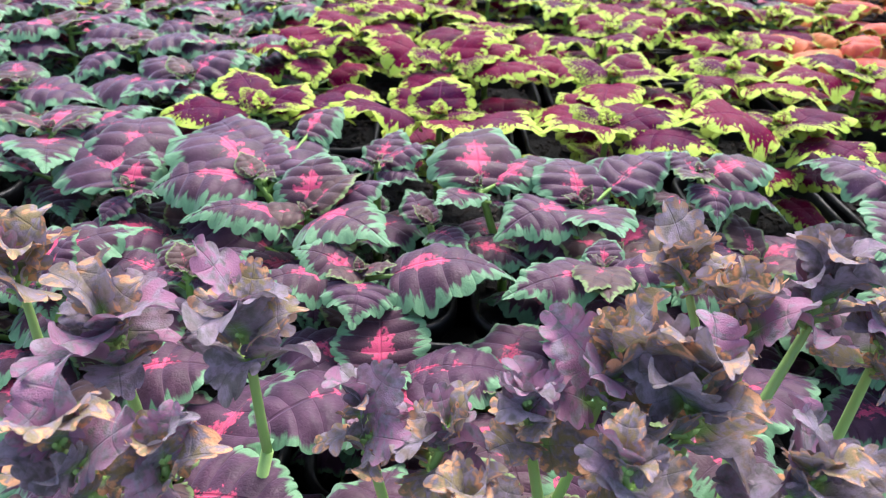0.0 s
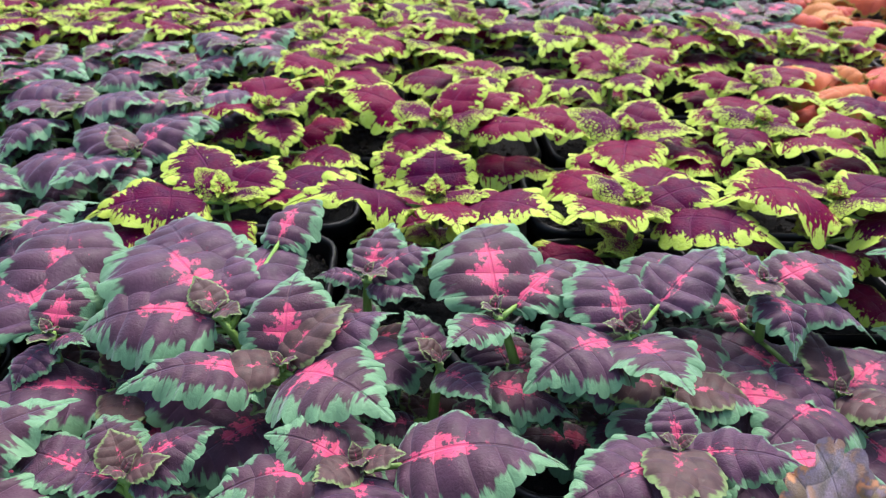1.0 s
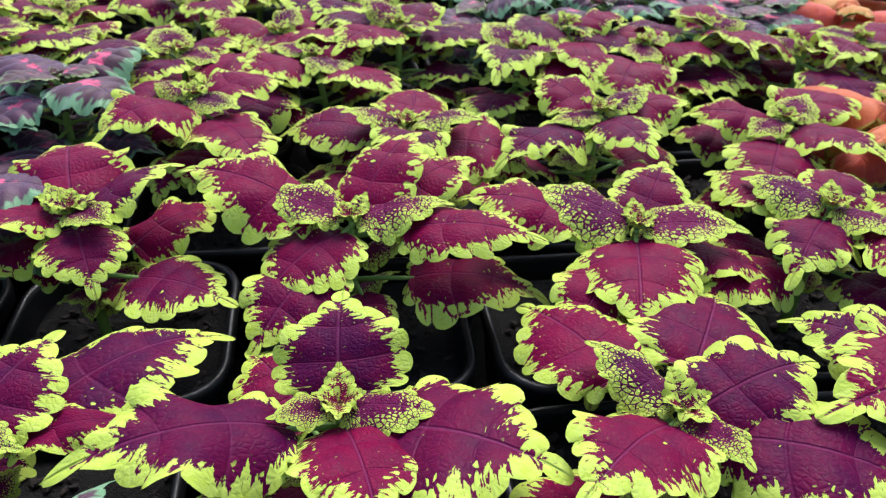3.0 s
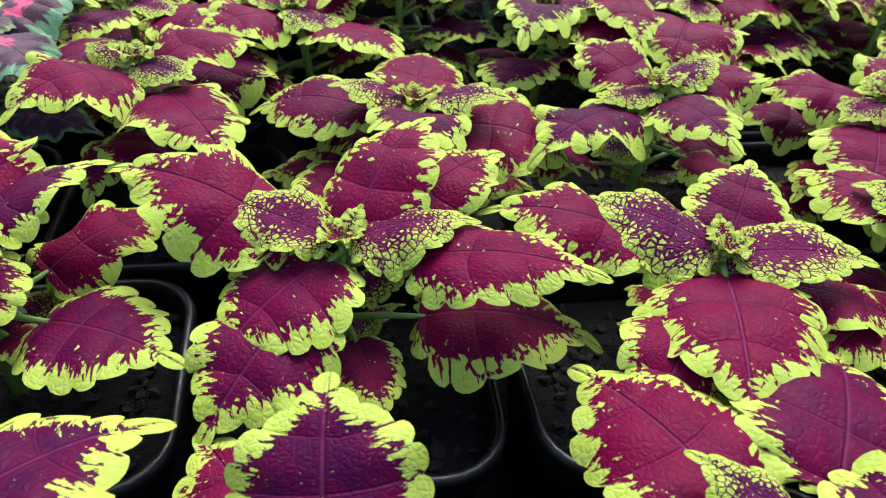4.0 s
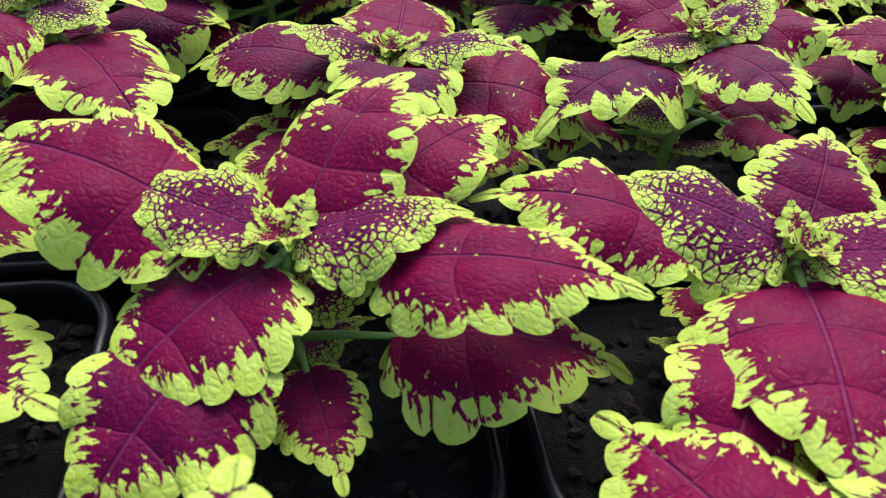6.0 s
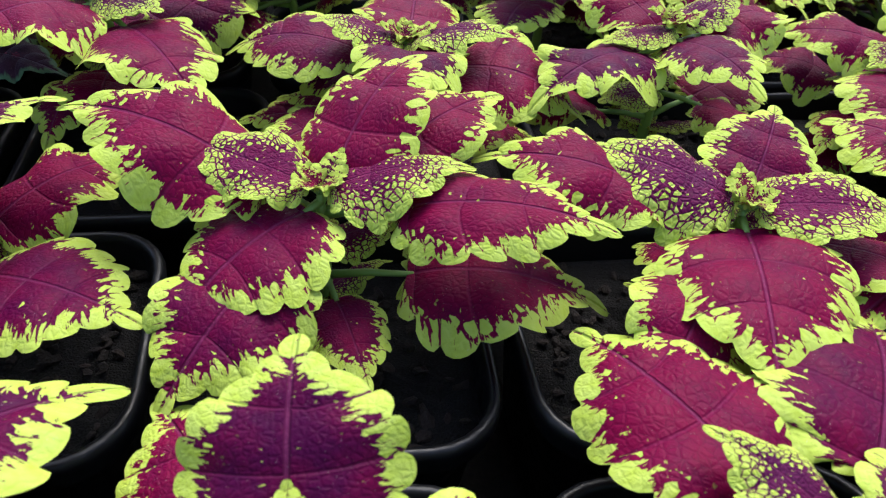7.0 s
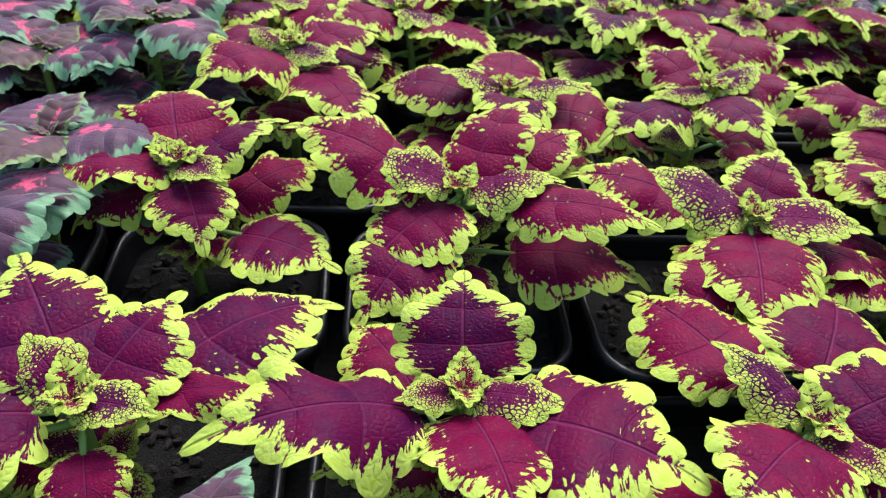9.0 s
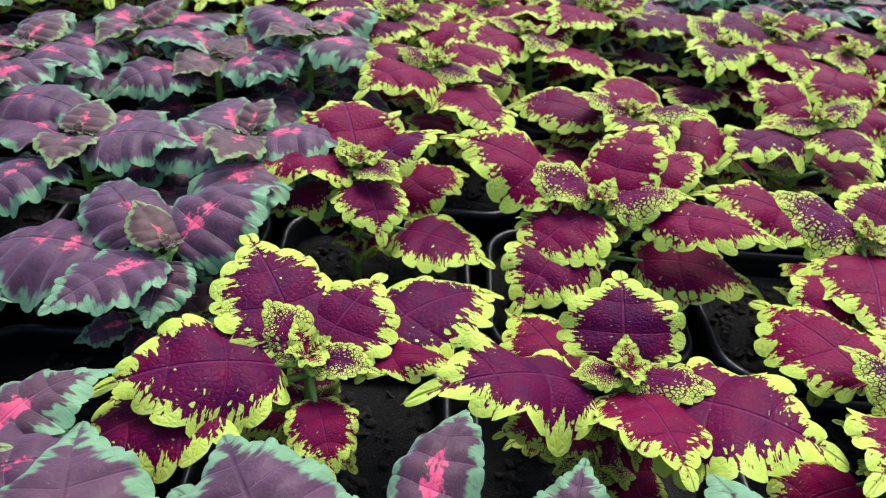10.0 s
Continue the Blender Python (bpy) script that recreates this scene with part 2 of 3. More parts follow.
def leaf_mesh(name, mat, lobes, lobe, arch, cup, fold, ruffle, tip=0.95, steps=5, across=4, seed=0, twist=0.0, pinch=0.5, heart=0.09):
    """A blade one unit long and about one unit wide, its foot at the origin and its tip along y, its margin cut into rounded lobes."""
    rnd = random.Random(seed)
    # the plain outline of one side, by its length
    t = np.linspace(0, 1, 500)
    wide = t ** 0.45 * (1 - t) ** tip
    wide *= (1 - 0.42 * pinch * np.clip((t - 0.66) / 0.24, 0, 1)) / wide.max() * 0.44
    high = t - heart * 2 * wide * (1 - t) ** 9 + 0.05 * np.clip((t - 0.86) / 0.14, 0, 1) ** 2
    run = np.concatenate(([0], np.cumsum(np.hypot(np.diff(wide), np.diff(high)))))
    run /= run[-1]
    rows = lobes * steps + 1
    cols = [1 - (1 - k / across) ** 1.35 for k in range(across + 1)]
    verts, uv, margin, faces = [], [], [], []
    for half, sign in enumerate((-1, 1)):
        shift, uneven = rnd.random() * 6, [rnd.uniform(0.8, 1.2) for _ in range(lobes + 1)]
        drift = [rnd.uniform(-0.14, 0.14) if 0 < k < lobes else 0.0 for k in range(lobes + 1)]
        for i in range(rows):
            n, part_way = divmod(i, steps)
            p = i / steps
            at = p + (drift[n] * (1 - part_way / steps) + drift[min(n + 1, lobes)] * part_way / steps)
            s = at / lobes
            bx, by = np.interp(s, run, wide), np.interp(s, run, high)
            tx, ty = np.interp(s + 0.01, run, wide) - np.interp(s - 0.01, run, wide), np.interp(s + 0.01, run, high) - np.interp(s - 0.01, run, high)
            size = math.hypot(tx, ty) or 1
            tx, ty = tx / size, ty / size
            out = lobe * uneven[min(n, lobes)] * (abs(math.sin(math.pi * p)) ** 0.5) * min(1.0, s * 9) * (1 - 0.45 * s ** 3)
            if i == rows - 1:
                out = 0.0
            ex, ey = bx + ty * out + tx * out * 0.45, by - tx * out + ty * out * 0.45
            mid = max(0.0, by * (0.6 + 0.4 * by))
            reach = math.hypot(ex, ey - mid)
            for a in cols:
                # lobes only part near the margin
                k = a ** 4
                x = a * (bx * (1 - k) + ex * k)
                y = mid + a * ((by - mid) * (1 - k) + (ey - mid) * k) - 0.22 * a * (1 - a) * bx
                z = arch * 4 * y * (1 - y) + fold * x - cup * x * x * 2 - 0.35 * cup * a ** 5 * reach
                z += ruffle * a ** 4 * math.sin(2.2 * p + shift) * min(1, reach * 3) * uneven[min(n, lobes)]
                z += ruffle * 1.3 * a * a * reach * 2 * math.sin(6 * y + shift)
                z += 0.022 * abs(math.sin(math.pi * p / 2)) * a * (1 - a) * 4 * min(1, reach * 3)
                z += twist * sign * x * (y - 0.3)
                verts.append((sign * x, y, z))
                uv.append((y, 0.5 + sign * x))
                margin.append(((1 - a) * reach, p + 40 * half))
        w, base = across + 1, half * rows * (across + 1)
        for i in range(rows - 1):
            for k in range(w - 1):
                q = (base + i * w + k, base + i * w + k + 1, base + (i + 1) * w + k + 1, base + (i + 1) * w + k)
                faces.append(q if sign > 0 else q[::-1])
    # one midrib for both halves
    w, half = across + 1, rows * (across + 1)
    order = np.array([v for f in faces for v in f])
    same = {half + i * w: i * w for i in range(rows)}
    kept = [v for v in range(len(verts)) if v not in same]
    place = {v: k for k, v in enumerate(kept)}
    me = bpy.data.meshes.new(name)
    me.from_pydata([verts[v] for v in kept], [], [tuple(place[same.get(v, v)] for v in f) for f in faces])
    for layer, values in (("blade", uv), ("margin", margin)):
        me.uv_layers.new(name=layer).data.foreach_set("uv", np.array(values, dtype=np.float32)[order].ravel())
    me.polygons.foreach_set("use_smooth", [True] * len(faces))
    me.materials.append(mat)
    return me


def family(name, mat, count, seed, steps, across, **shape):
    made = []
    for k in range(count):
        r = random.Random(seed + k)
        own = dict(shape)
        for key in ("arch", "cup", "ruffle", "twist", "fold"):
            own[key] = own.get(key, 0.0) * r.uniform(0.5, 1.5) + r.uniform(-0.02, 0.02)
        made.append(leaf_mesh(name, mat, steps=steps, across=across, seed=seed + k, **own))
    return made


BLADES = {}
for near, steps, across in ((True, 6, 6), (False, 4, 3)):
    BLADES["burgundy", "big", near] = family("leaf", BURGUNDY, 8, 10, steps, across, lobes=9, lobe=0.056, arch=0.13, cup=0.14, fold=0.03, ruffle=0.044, pinch=1.45, tip=0.85, twist=0.14)
    BLADES["burgundy", "young", near] = family("leaf", BURGUNDY_YOUNG, 5, 30, steps, across, lobes=9, lobe=0.052, arch=0.08, cup=0.22, fold=0.10, ruffle=0.035, tip=0.8, pinch=1.2, twist=0.05)
    BLADES["burgundy", "bud", near] = family("leaf", BURGUNDY_BUD, 4, 40, steps, across, lobes=9, lobe=0.06, arch=0.06, cup=0.1, fold=0.22, ruffle=0.06, tip=0.75, twist=0.05)
    BLADES["purple", "big", near] = family("leaf", PURPLE, 8, 50, steps, across, lobes=15, lobe=0.027, arch=0.13, cup=0.32, fold=0.08, ruffle=0.03, tip=0.85, pinch=0.9, twist=0.22)
    BLADES["purple", "young", near] = family("leaf", PURPLE_YOUNG, 5, 70, steps, across, lobes=12, lobe=0.03, arch=0.08, cup=0.2, fold=0.14, ruffle=0.02, tip=0.8, pinch=0.8, twist=0.05)
    BLADES["orange", "big", near] = BLADES["orange", "young", near] = family("leaf", ORANGE, 4, 90, steps, across, lobes=9, lobe=0.045, arch=0.10, cup=0.5, fold=0.05, ruffle=0.04, tip=0.8, twist=0.1)


BLADES["frilled", "big", True] = family("leaf", FRILLED, 8, 110, 6, 5, lobes=6, lobe=0.13, arch=0.12, cup=-0.1, fold=0.15, ruffle=0.15, tip=0.55, pinch=0.1, twist=0.3)

# ---- helpers for things ----


def part(name, bm, mat, parent, label=""):
    me = bpy.data.meshes.new(name)
    bm.to_mesh(me)
    bm.free()
    me.materials.append(mat)
    ob = new(name, me)
    ob.parent = parent
    if label:
        ob["label"] = label
    return ob


def tube(bm, points, radii, sides=8):
    """A tapered, bent stalk through the points."""
    rings = []
    for k, p in enumerate(points):
        p = Vector(p)
        way = (Vector(points[min(k + 1, len(points) - 1)]) - Vector(points[max(k - 1, 0)])).normalized()
        a = way.orthogonal().normalized()
        b = way.cross(a)
        rings.append([bm.verts.new(p + (a * math.cos(t) + b * math.sin(t)) * radii[k]) for t in (2 * math.pi * j / sides for j in range(sides))])
    for r, q in zip(rings, rings[1:]):
        for j in range(sides):
            f = bm.faces.new((r[j], r[(j + 1) % sides], q[(j + 1) % sides], q[j]))
            f.smooth = True
    bm.faces.new(rings[-1])
    bm.faces.new(list(reversed(rings[0])))


def leaf_pose(foot, tip, width, roll=0.0):
    foot, tip = Vector(foot), Vector(tip)
    along = tip - foot
    size = along.length
    y = along.normalized()
    x = y.cross(Vector((0, 0, 1)))
    x = x.normalized() if x.length > 0.05 else Vector((1, 0, 0))
    x = Matrix.Rotation(radians(roll), 3, y) @ x
    z = x.cross(y)
    m = Matrix((x * size * width, y * size, z * size)).transposed().to_4x4()
    m.translation = foot
    return m


LABELS = {
    "burgundy": "coleus with burgundy leaves and scalloped lime-green margins, potted",
    "purple": "coleus with dull purple leaves, pink centres and green toothed edges",
    "orange": "coleus with plain coral-orange leaves in a black pot",
    "frilled": "tall coleus shoot with frilled, deeply lobed greyish-purple leaves",
}
WIDER = {"burgundy": 1.15, "purple": 1.2, "orange": 1.1}
POTS = []
SOIL_Z, RIM_Z = 0.076, 0.088


def coleus(kind, x, y, z, leaves, near=True, seed=None):
    """A potted plant with its growing tip at x, y, z; each leaf: its tip's place, how far below the growing tip it springs, width over length, bare stalk."""
    rnd = random.Random(int(x * 9173 + y * 7919) if seed is None else seed)
    px, py = min(POTS, key=lambda p: (p[0] - x) ** 2 + (p[1] - y) ** 2)
    fx, fy = px + max(-0.032, min(0.032, x - px)), py + max(-0.032, min(0.032, y - py))
    root = tagged(new(kind + "_coleus"), LABELS[kind], "plant", kind + " coleus plants in pots")
    root.location = (fx, fy, SOIL_Z)
    here = Vector((fx, fy, SOIL_Z))
    top = Vector((x, y, z)) - here

    def axis(drop):
        k = max(0.0, min(1.0, 1 - drop / max(top.z, 0.01)))
        return Vector((top.x * k ** 1.5, top.y * k ** 1.5, top.z * k))

    bm = bmesh.new()
    tube(bm, [axis(top.z * (1 - k / 5)) - Vector((0, 0, 0.004 if k in (0, 5) else 0)) for k in range(6)], [0.0028, 0.0026, 0.0024, 0.0022, 0.0019, 0.0010])
    if seed is None:
        for k in range(2 if kind == "burgundy" else 4):
            t, d = rnd.uniform(0, 6.3), rnd.uniform(0.030, 0.046)
            leaves = leaves + [(x + math.cos(t) * d, y + math.sin(t) * d, z - rnd.uniform(0.035, 0.05), rnd.uniform(0.035, 0.05), rnd.uniform(0.6, 0.85), 0.25)]
    for tx, ty, tz, drop, width, stalk in leaves:
        start, end = axis(drop * (0.5 if drop < 0.03 else 0.9)), Vector((tx, ty, tz)) - here
        reach = end - start
        foot = start + reach * stalk
        foot.z = start.z + (end.z - start.z) * stalk + 0.18 * stalk * reach.length
        bs = bmesh.new()
        tube(bs, [start, start.lerp(foot, 0.5) + Vector((0, 0, 0.03 * reach.length * stalk)), foot + reach * 0.02], [0.0015, 0.0012, 0.0009], 6)
        part("leaf_stalk", bs, STEM, root)
        size = "young" if drop < 0.01 else "big"
        ob = new("leaf", rnd.choice(BLADES[kind, size, near]))
        ob.parent = root
        m = leaf_pose(foot, end, width * WIDER[kind] * (0.98 if size == "young" else 1.0), rnd.uniform(-9, 9))
        ob.matrix_basis = m
    # small side leaves low on the stem
    for k in range((7 if kind == "burgundy" else 5) if near else 0):
        t, drop = rnd.uniform(0, 6.3), rnd.uniform(0.022, 0.055)
        start = axis(drop)
        way = Vector((math.cos(t), math.sin(t), rnd.uniform(-0.1, 0.4)))
        out, long = 0.001, rnd.uniform(0.014, 0.030)
        ob = new("leaflet", rnd.choice(BLADES[kind, "young", near]))
        ob.parent = root
        ob.matrix_basis = leaf_pose(start + way * out, start + way * (out + long), rnd.uniform(0.6, 0.85), rnd.uniform(-25, 25))
    part("stem", bm, STEM, root)
    # the tight pair of leaflets at the growing tip
    turn = rnd.uniform(0, math.pi)
    for k in range(4 if kind == "burgundy" else 2):
        t = turn + k * math.pi / (2 if kind == "burgundy" else 1)
        long = (0.0115 if k % 2 else 0.0080) * (1.0 if kind == "burgundy" else 0.6)
        ob = new("leaflet", BLADES[kind, "bud" if kind == "burgundy" else "young", near][k % 4])
        ob.parent = root
        ob.matrix_basis = leaf_pose(top - Vector((0, 0, 0.002)), top + Vector((math.cos(t) * long, math.sin(t) * long, long * 0.4)), 0.85)
    return root


def wild(kind, x, y, z, seed, near):
    """A plant of the block grown by rule: crossed pairs of leaves, larger and lower down the stem."""
    r = random.Random(seed)
    turn, leaves = r.uniform(0, math.pi), []
    big = {"burgundy": 0.065, "purple": 0.058, "orange": 0.062}[kind]
    for tier, (long, drop, fall, stalk) in enumerate(((0.55, 0.006, 0.004, 0.07), (0.95, 0.014, 0.002, 0.12), (1.15, 0.022, 0.0, 0.24), (1.1, 0.034, -0.006, 0.32), (1.0, 0.048, -0.010, 0.36))):
        for half in (0, math.pi):
            if tier > 2 and r.random() < 0.2:
                continue
            t = turn + tier * math.pi / 2 + half + r.uniform(-0.35, 0.35)
            d = big * long * r.uniform(0.85, 1.15)
            leaves.append((x + math.cos(t) * d, y + math.sin(t) * d, z - drop * 0.8 + fall + r.uniform(-0.005, 0.01), drop, r.uniform(0.62, 0.9), stalk))
    for k in range(3):
        t, d = r.uniform(0, 6.3), big * r.uniform(0.7, 1.1)
        leaves.append((x + math.cos(t) * d, y + math.sin(t) * d, z - r.uniform(0.02, 0.045), r.uniform(0.03, 0.05), r.uniform(0.65, 0.9), 0.3))
    return coleus(kind, x, y, z, leaves, near, seed)


# ---- the setting ----
bm = bmesh.new()
bmesh.ops.create_grid(bm, x_segments=60, y_segments=60, size=60)
for v in bm.verts:
    v.co.z = 0.0
me = bpy.data.meshes.new("ground")
bm.to_mesh(me)
bm.free()
me.materials.append(CLOTH)
tagged(new("ground", me), "black woven ground cloth under the pots", "ground", kind="structure")

# ---- pots in rows ----


def ring(bm, half, corner, z, n=7):
    out = []
    for q in range(4):
        cx, cy = (half - corner) * (1 if q in (0, 3) else -1), (half - corner) * (1 if q < 2 else -1)
        for k in range(n):
            t = math.pi / 2 * (q + k / (n - 1))
            out.append(bm.verts.new((cx + corner * math.cos(t), cy + corner * math.sin(t), z)))
    return out


def square_pot():
    root = tagged(new("plant_pot"), "black plastic plant pot with rounded corners and rolled rim", "plant pot", "black pots in rows")
    bm = bmesh.new()
    outline = ((0.036, 0.012, 0.001), (0.0375, 0.013, 0.0), (0.0455, 0.020, 0.074), (0.0485, 0.022, 0.0755), (0.0500, 0.023, 0.0790), (0.0505, 0.023, 0.0850),
               (0.0500, 0.023, 0.0875), (0.0485, 0.022, 0.0885), (0.0470, 0.021, 0.0878), (0.0462, 0.020, 0.0850), (0.0430, 0.018, 0.0600))
    rings = [ring(bm, *o) for o in outline]
    for a, b in zip(rings, rings[1:]):
        for k in range(len(a)):
            f = bm.faces.new((a[k], a[(k + 1) % len(a)], b[(k + 1) % len(b)], b[k]))
            f.smooth = True
    bm.faces.new(list(reversed(rings[0])))
    part("pot_wall", bm, PLASTIC, root)
    bm = bmesh.new()
    middle = bm.verts.new((0, 0, SOIL_Z + 0.001))
    last = None
    for k in range(1, 9):
        now = ring(bm, 0.0458 * k / 8, 0.019 * k / 8, SOIL_Z)
        for v in now:
            v.co.z += 0.003 * noise.noise(v.co * 90) + 0.0015 * noise.noise(v.co * 300) - (0.002 if k == 8 else 0)
        for j in range(len(now)):
            if last is None:
                bm.faces.new((middle, now[j], now[(j + 1) % len(now)])) if now[j] != now[(j + 1) % len(now)] else None
            else:
                bm.faces.new((last[j], now[j], now[(j + 1) % len(now)], last[(j + 1) % len(now)]))
        last = now
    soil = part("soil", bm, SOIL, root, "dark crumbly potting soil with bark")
    r, bm = random.Random(5), bmesh.new()
    for k in range(150):
        s = r.uniform(0.0012, 0.0042)
        m = Matrix.Translation((r.uniform(-0.041, 0.041), r.uniform(-0.041, 0.041), SOIL_Z + 0.001)) @ Euler((r.uniform(-0.6, 0.6), r.uniform(-0.6, 0.6), r.uniform(0, 6.3))).to_matrix().to_4x4() @ Matrix.Diagonal((s * r.uniform(1, 2.2), s, s * 0.5, 1))
        made = bmesh.ops.create_icosphere(bm, subdivisions=1, radius=0.6, matrix=m)
        for v in made["verts"]:
            v.co += Vector((r.uniform(-1, 1), r.uniform(-1, 1), r.uniform(-1, 1))) * s * 0.15
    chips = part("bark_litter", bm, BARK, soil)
    chips["kind"] = "stuff"
    return root


ROW_X = {0.09: 0.08, 0.20: 0.11, 0.308: 0.100, 0.416: 0.060, 0.524: 0.098, 0.632: 0.108, 0.740: 0.140, 0.848: 0.128, 0.956: 0.120, 1.064: 0.130, 1.172: 0.115, 1.280: 0.12}
OUTER = []
for row_y, row_x in ROW_X.items():
    far = 0.30 + 0.62 * max(0.0, row_y - 0.1)
    for k in range(-7, 8):
        px = row_x + 0.1085 * k
        spot = (px, row_y - 0.035 * (px - 0.1))
        if -far < px - 0.11 < far:
            POTS.append(spot)
        elif -0.62 < px < 0.84:
            OUTER.append(spot)
first_pot = square_pot()
first_pot.location = (*POTS[0], 0)
for k, (px, py) in enumerate(POTS[1:] + OUTER):
    copy_thing(first_pot, pose(px, py, 0, 0, 0, 90 * (k % 4) + random.uniform(-2, 2)))

# ---- the plants that the camera passes ----
coleus("burgundy", 0.105, 0.637, 0.143, [
    (0.067, 0.654, 0.147, 0.006, 0.7, 0.08), (0.148, 0.638, 0.146, 0.006, 0.7, 0.08), (0.139, 0.69, 0.155, 0.014, 0.62, 0.1),
    (0.067, 0.605, 0.122, 0.014, 0.92, 0.1), (0.031, 0.672, 0.148, 0.024, 0.62, 0.2), (0.184, 0.612, 0.142, 0.024, 0.58, 0.3),
    (0.191, 0.619, 0.104, 0.04, 0.8, 0.3), (0.064, 0.583, 0.113, 0.024, 0.8, 0.3), (0.116, 0.592, 0.106, 0.04, 0.7, 0.3),
    (0.166, 0.684, 0.143, 0.024, 0.6, 0.3),
])
coleus("burgundy", 0.231, 0.625, 0.141, [
    (0.19, 0.653, 0.142, 0.006, 0.8, 0.08), (0.274, 0.611, 0.143, 0.006, 0.75, 0.08), (0.259, 0.667, 0.147, 0.014, 0.75, 0.12),
    (0.21, 0.56, 0.134, 0.014, 0.78, 0.12), (0.184, 0.567, 0.122, 0.024, 0.7, 0.35), (0.287, 0.595, 0.125, 0.024, 0.7, 0.3),
    (0.195, 0.558, 0.1, 0.04, 0.95, 0.4), (0.291, 0.666, 0.118, 0.04, 0.7, 0.3), (0.155, 0.654, 0.138, 0.024, 0.62, 0.3),
])
coleus("burgundy", 0.098, 0.53, 0.141, [
    (0.077, 0.524, 0.142, 0.006, 0.7, 0.08), (0.129, 0.52, 0.142, 0.006, 0.7, 0.08), (0.100, 0.571, 0.151, 0.014, 1.1, 0.12),
    (0.108, 0.482, 0.143, 0.014, 0.9, 0.15), (0.022, 0.506, 0.145, 0.024, 0.6, 0.2), (0.16, 0.494, 0.143, 0.024, 0.95, 0.2),
    (0.053, 0.514, 0.118, 0.04, 0.7, 0.4), (0.074, 0.505, 0.118, 0.04, 0.7, 0.4), (0.063, 0.587, 0.112, 0.04, 0.8, 0.3),
])
coleus("burgundy", 0.205, 0.515, 0.144, [
    (0.184, 0.547, 0.143, 0.006, 0.6, 0.08), (0.214, 0.489, 0.145, 0.006, 0.75, 0.08), (0.258, 0.53, 0.143, 0.014, 0.8, 0.12),
    (0.16, 0.479, 0.15, 0.014, 0.75, 0.12), (0.268, 0.477, 0.138, 0.024, 0.75, 0.2), (0.138, 0.486, 0.115, 0.04, 0.6, 0.3),
    (0.173, 0.593, 0.122, 0.024, 0.7, 0.3), (0.255, 0.59, 0.125, 0.024, 0.8, 0.3),
])
coleus("burgundy", -0.009, 0.64, 0.15, [
    (-0.02, 0.651, 0.154, 0.006, 0.9, 0.05), (0.01, 0.625, 0.15, 0.006, 0.8, 0.05), (-0.06, 0.634, 0.142, 0.014, 0.7, 0.1),
    (0.029, 0.673, 0.15, 0.014, 0.65, 0.1), (-0.026, 0.703, 0.146, 0.014, 0.8, 0.1), (0.005, 0.605, 0.13, 0.014, 0.95, 0.15),
    (-0.053, 0.629, 0.12, 0.024, 0.7, 0.3), (0.055, 0.61, 0.118, 0.04, 0.9, 0.35), (0.044, 0.684, 0.12, 0.04, 0.7, 0.3),
])
coleus("burgundy", -0.015, 0.525, 0.143, [
    (-0.033, 0.543, 0.148, 0.006, 0.8, 0.05), (0.009, 0.518, 0.143, 0.006, 0.7, 0.05), (0.007, 0.564, 0.146, 0.014, 0.95, 0.1),
    (-0.047, 0.577, 0.15, 0.014, 0.8, 0.12), (-0.081, 0.508, 0.136, 0.014, 0.75, 0.15), (-0.09, 0.489, 0.122, 0.024, 0.7, 0.3),
    (0.056, 0.583, 0.124, 0.024, 0.62, 0.25), (-0.002, 0.487, 0.124, 0.024, 0.75, 0.3), (0.041, 0.534, 0.130, 0.024, 0.42, 0.3),
])
coleus("purple", -0.075, 0.571, 0.149, [
    (-0.093, 0.588, 0.154, 0.006, 0.8, 0.05), (-0.072, 0.571, 0.152, 0.006, 0.8, 0.05), (-0.108, 0.535, 0.143, 0.014, 0.85, 0.08),
    (-0.044, 0.613, 0.15, 0.014, 0.8, 0.08), (-0.074, 0.537, 0.138, 0.014, 0.85, 0.12), (-0.12, 0.617, 0.14, 0.024, 0.7, 0.25),
    (-0.159, 0.585, 0.125, 0.024, 0.8, 0.3), (-0.111, 0.552, 0.11, 0.04, 0.8, 0.35), (-0.093, 0.55, 0.1, 0.04, 0.8, 0.3),
])
coleus("purple", 0.036, 0.384, 0.145, [
    (0.009, 0.378, 0.143, 0.006, 0.75, 0.06), (0.059, 0.406, 0.153, 0.006, 0.75, 0.06), (0.037, 0.428, 0.154, 0.014, 0.85, 0.1),
    (0.076, 0.354, 0.145, 0.014, 0.9, 0.1), (-0.016, 0.369, 0.145, 0.024, 0.62, 0.15), (0.077, 0.408, 0.148, 0.024, 0.75, 0.25),
    (-0.041, 0.413, 0.118, 0.04, 0.75, 0.3),
])
coleus("purple", 0.17, 0.401, 0.147, [
    (0.174, 0.404, 0.152, 0.006, 0.9, 0.05), (0.16, 0.402, 0.147, 0.006, 0.9, 0.05), (0.162, 0.445, 0.148, 0.014, 0.95, 0.08),
    (0.127, 0.376, 0.137, 0.014, 0.9, 0.12), (0.18, 0.36, 0.149, 0.014, 0.9, 0.06), (0.225, 0.454, 0.15, 0.024, 0.55, 0.3),
    (0.226, 0.379, 0.118, 0.04, 0.8, 0.3), (0.257, 0.374, 0.112, 0.04, 0.65, 0.4), (0.217, 0.475, 0.13, 0.024, 0.7, 0.4),
])
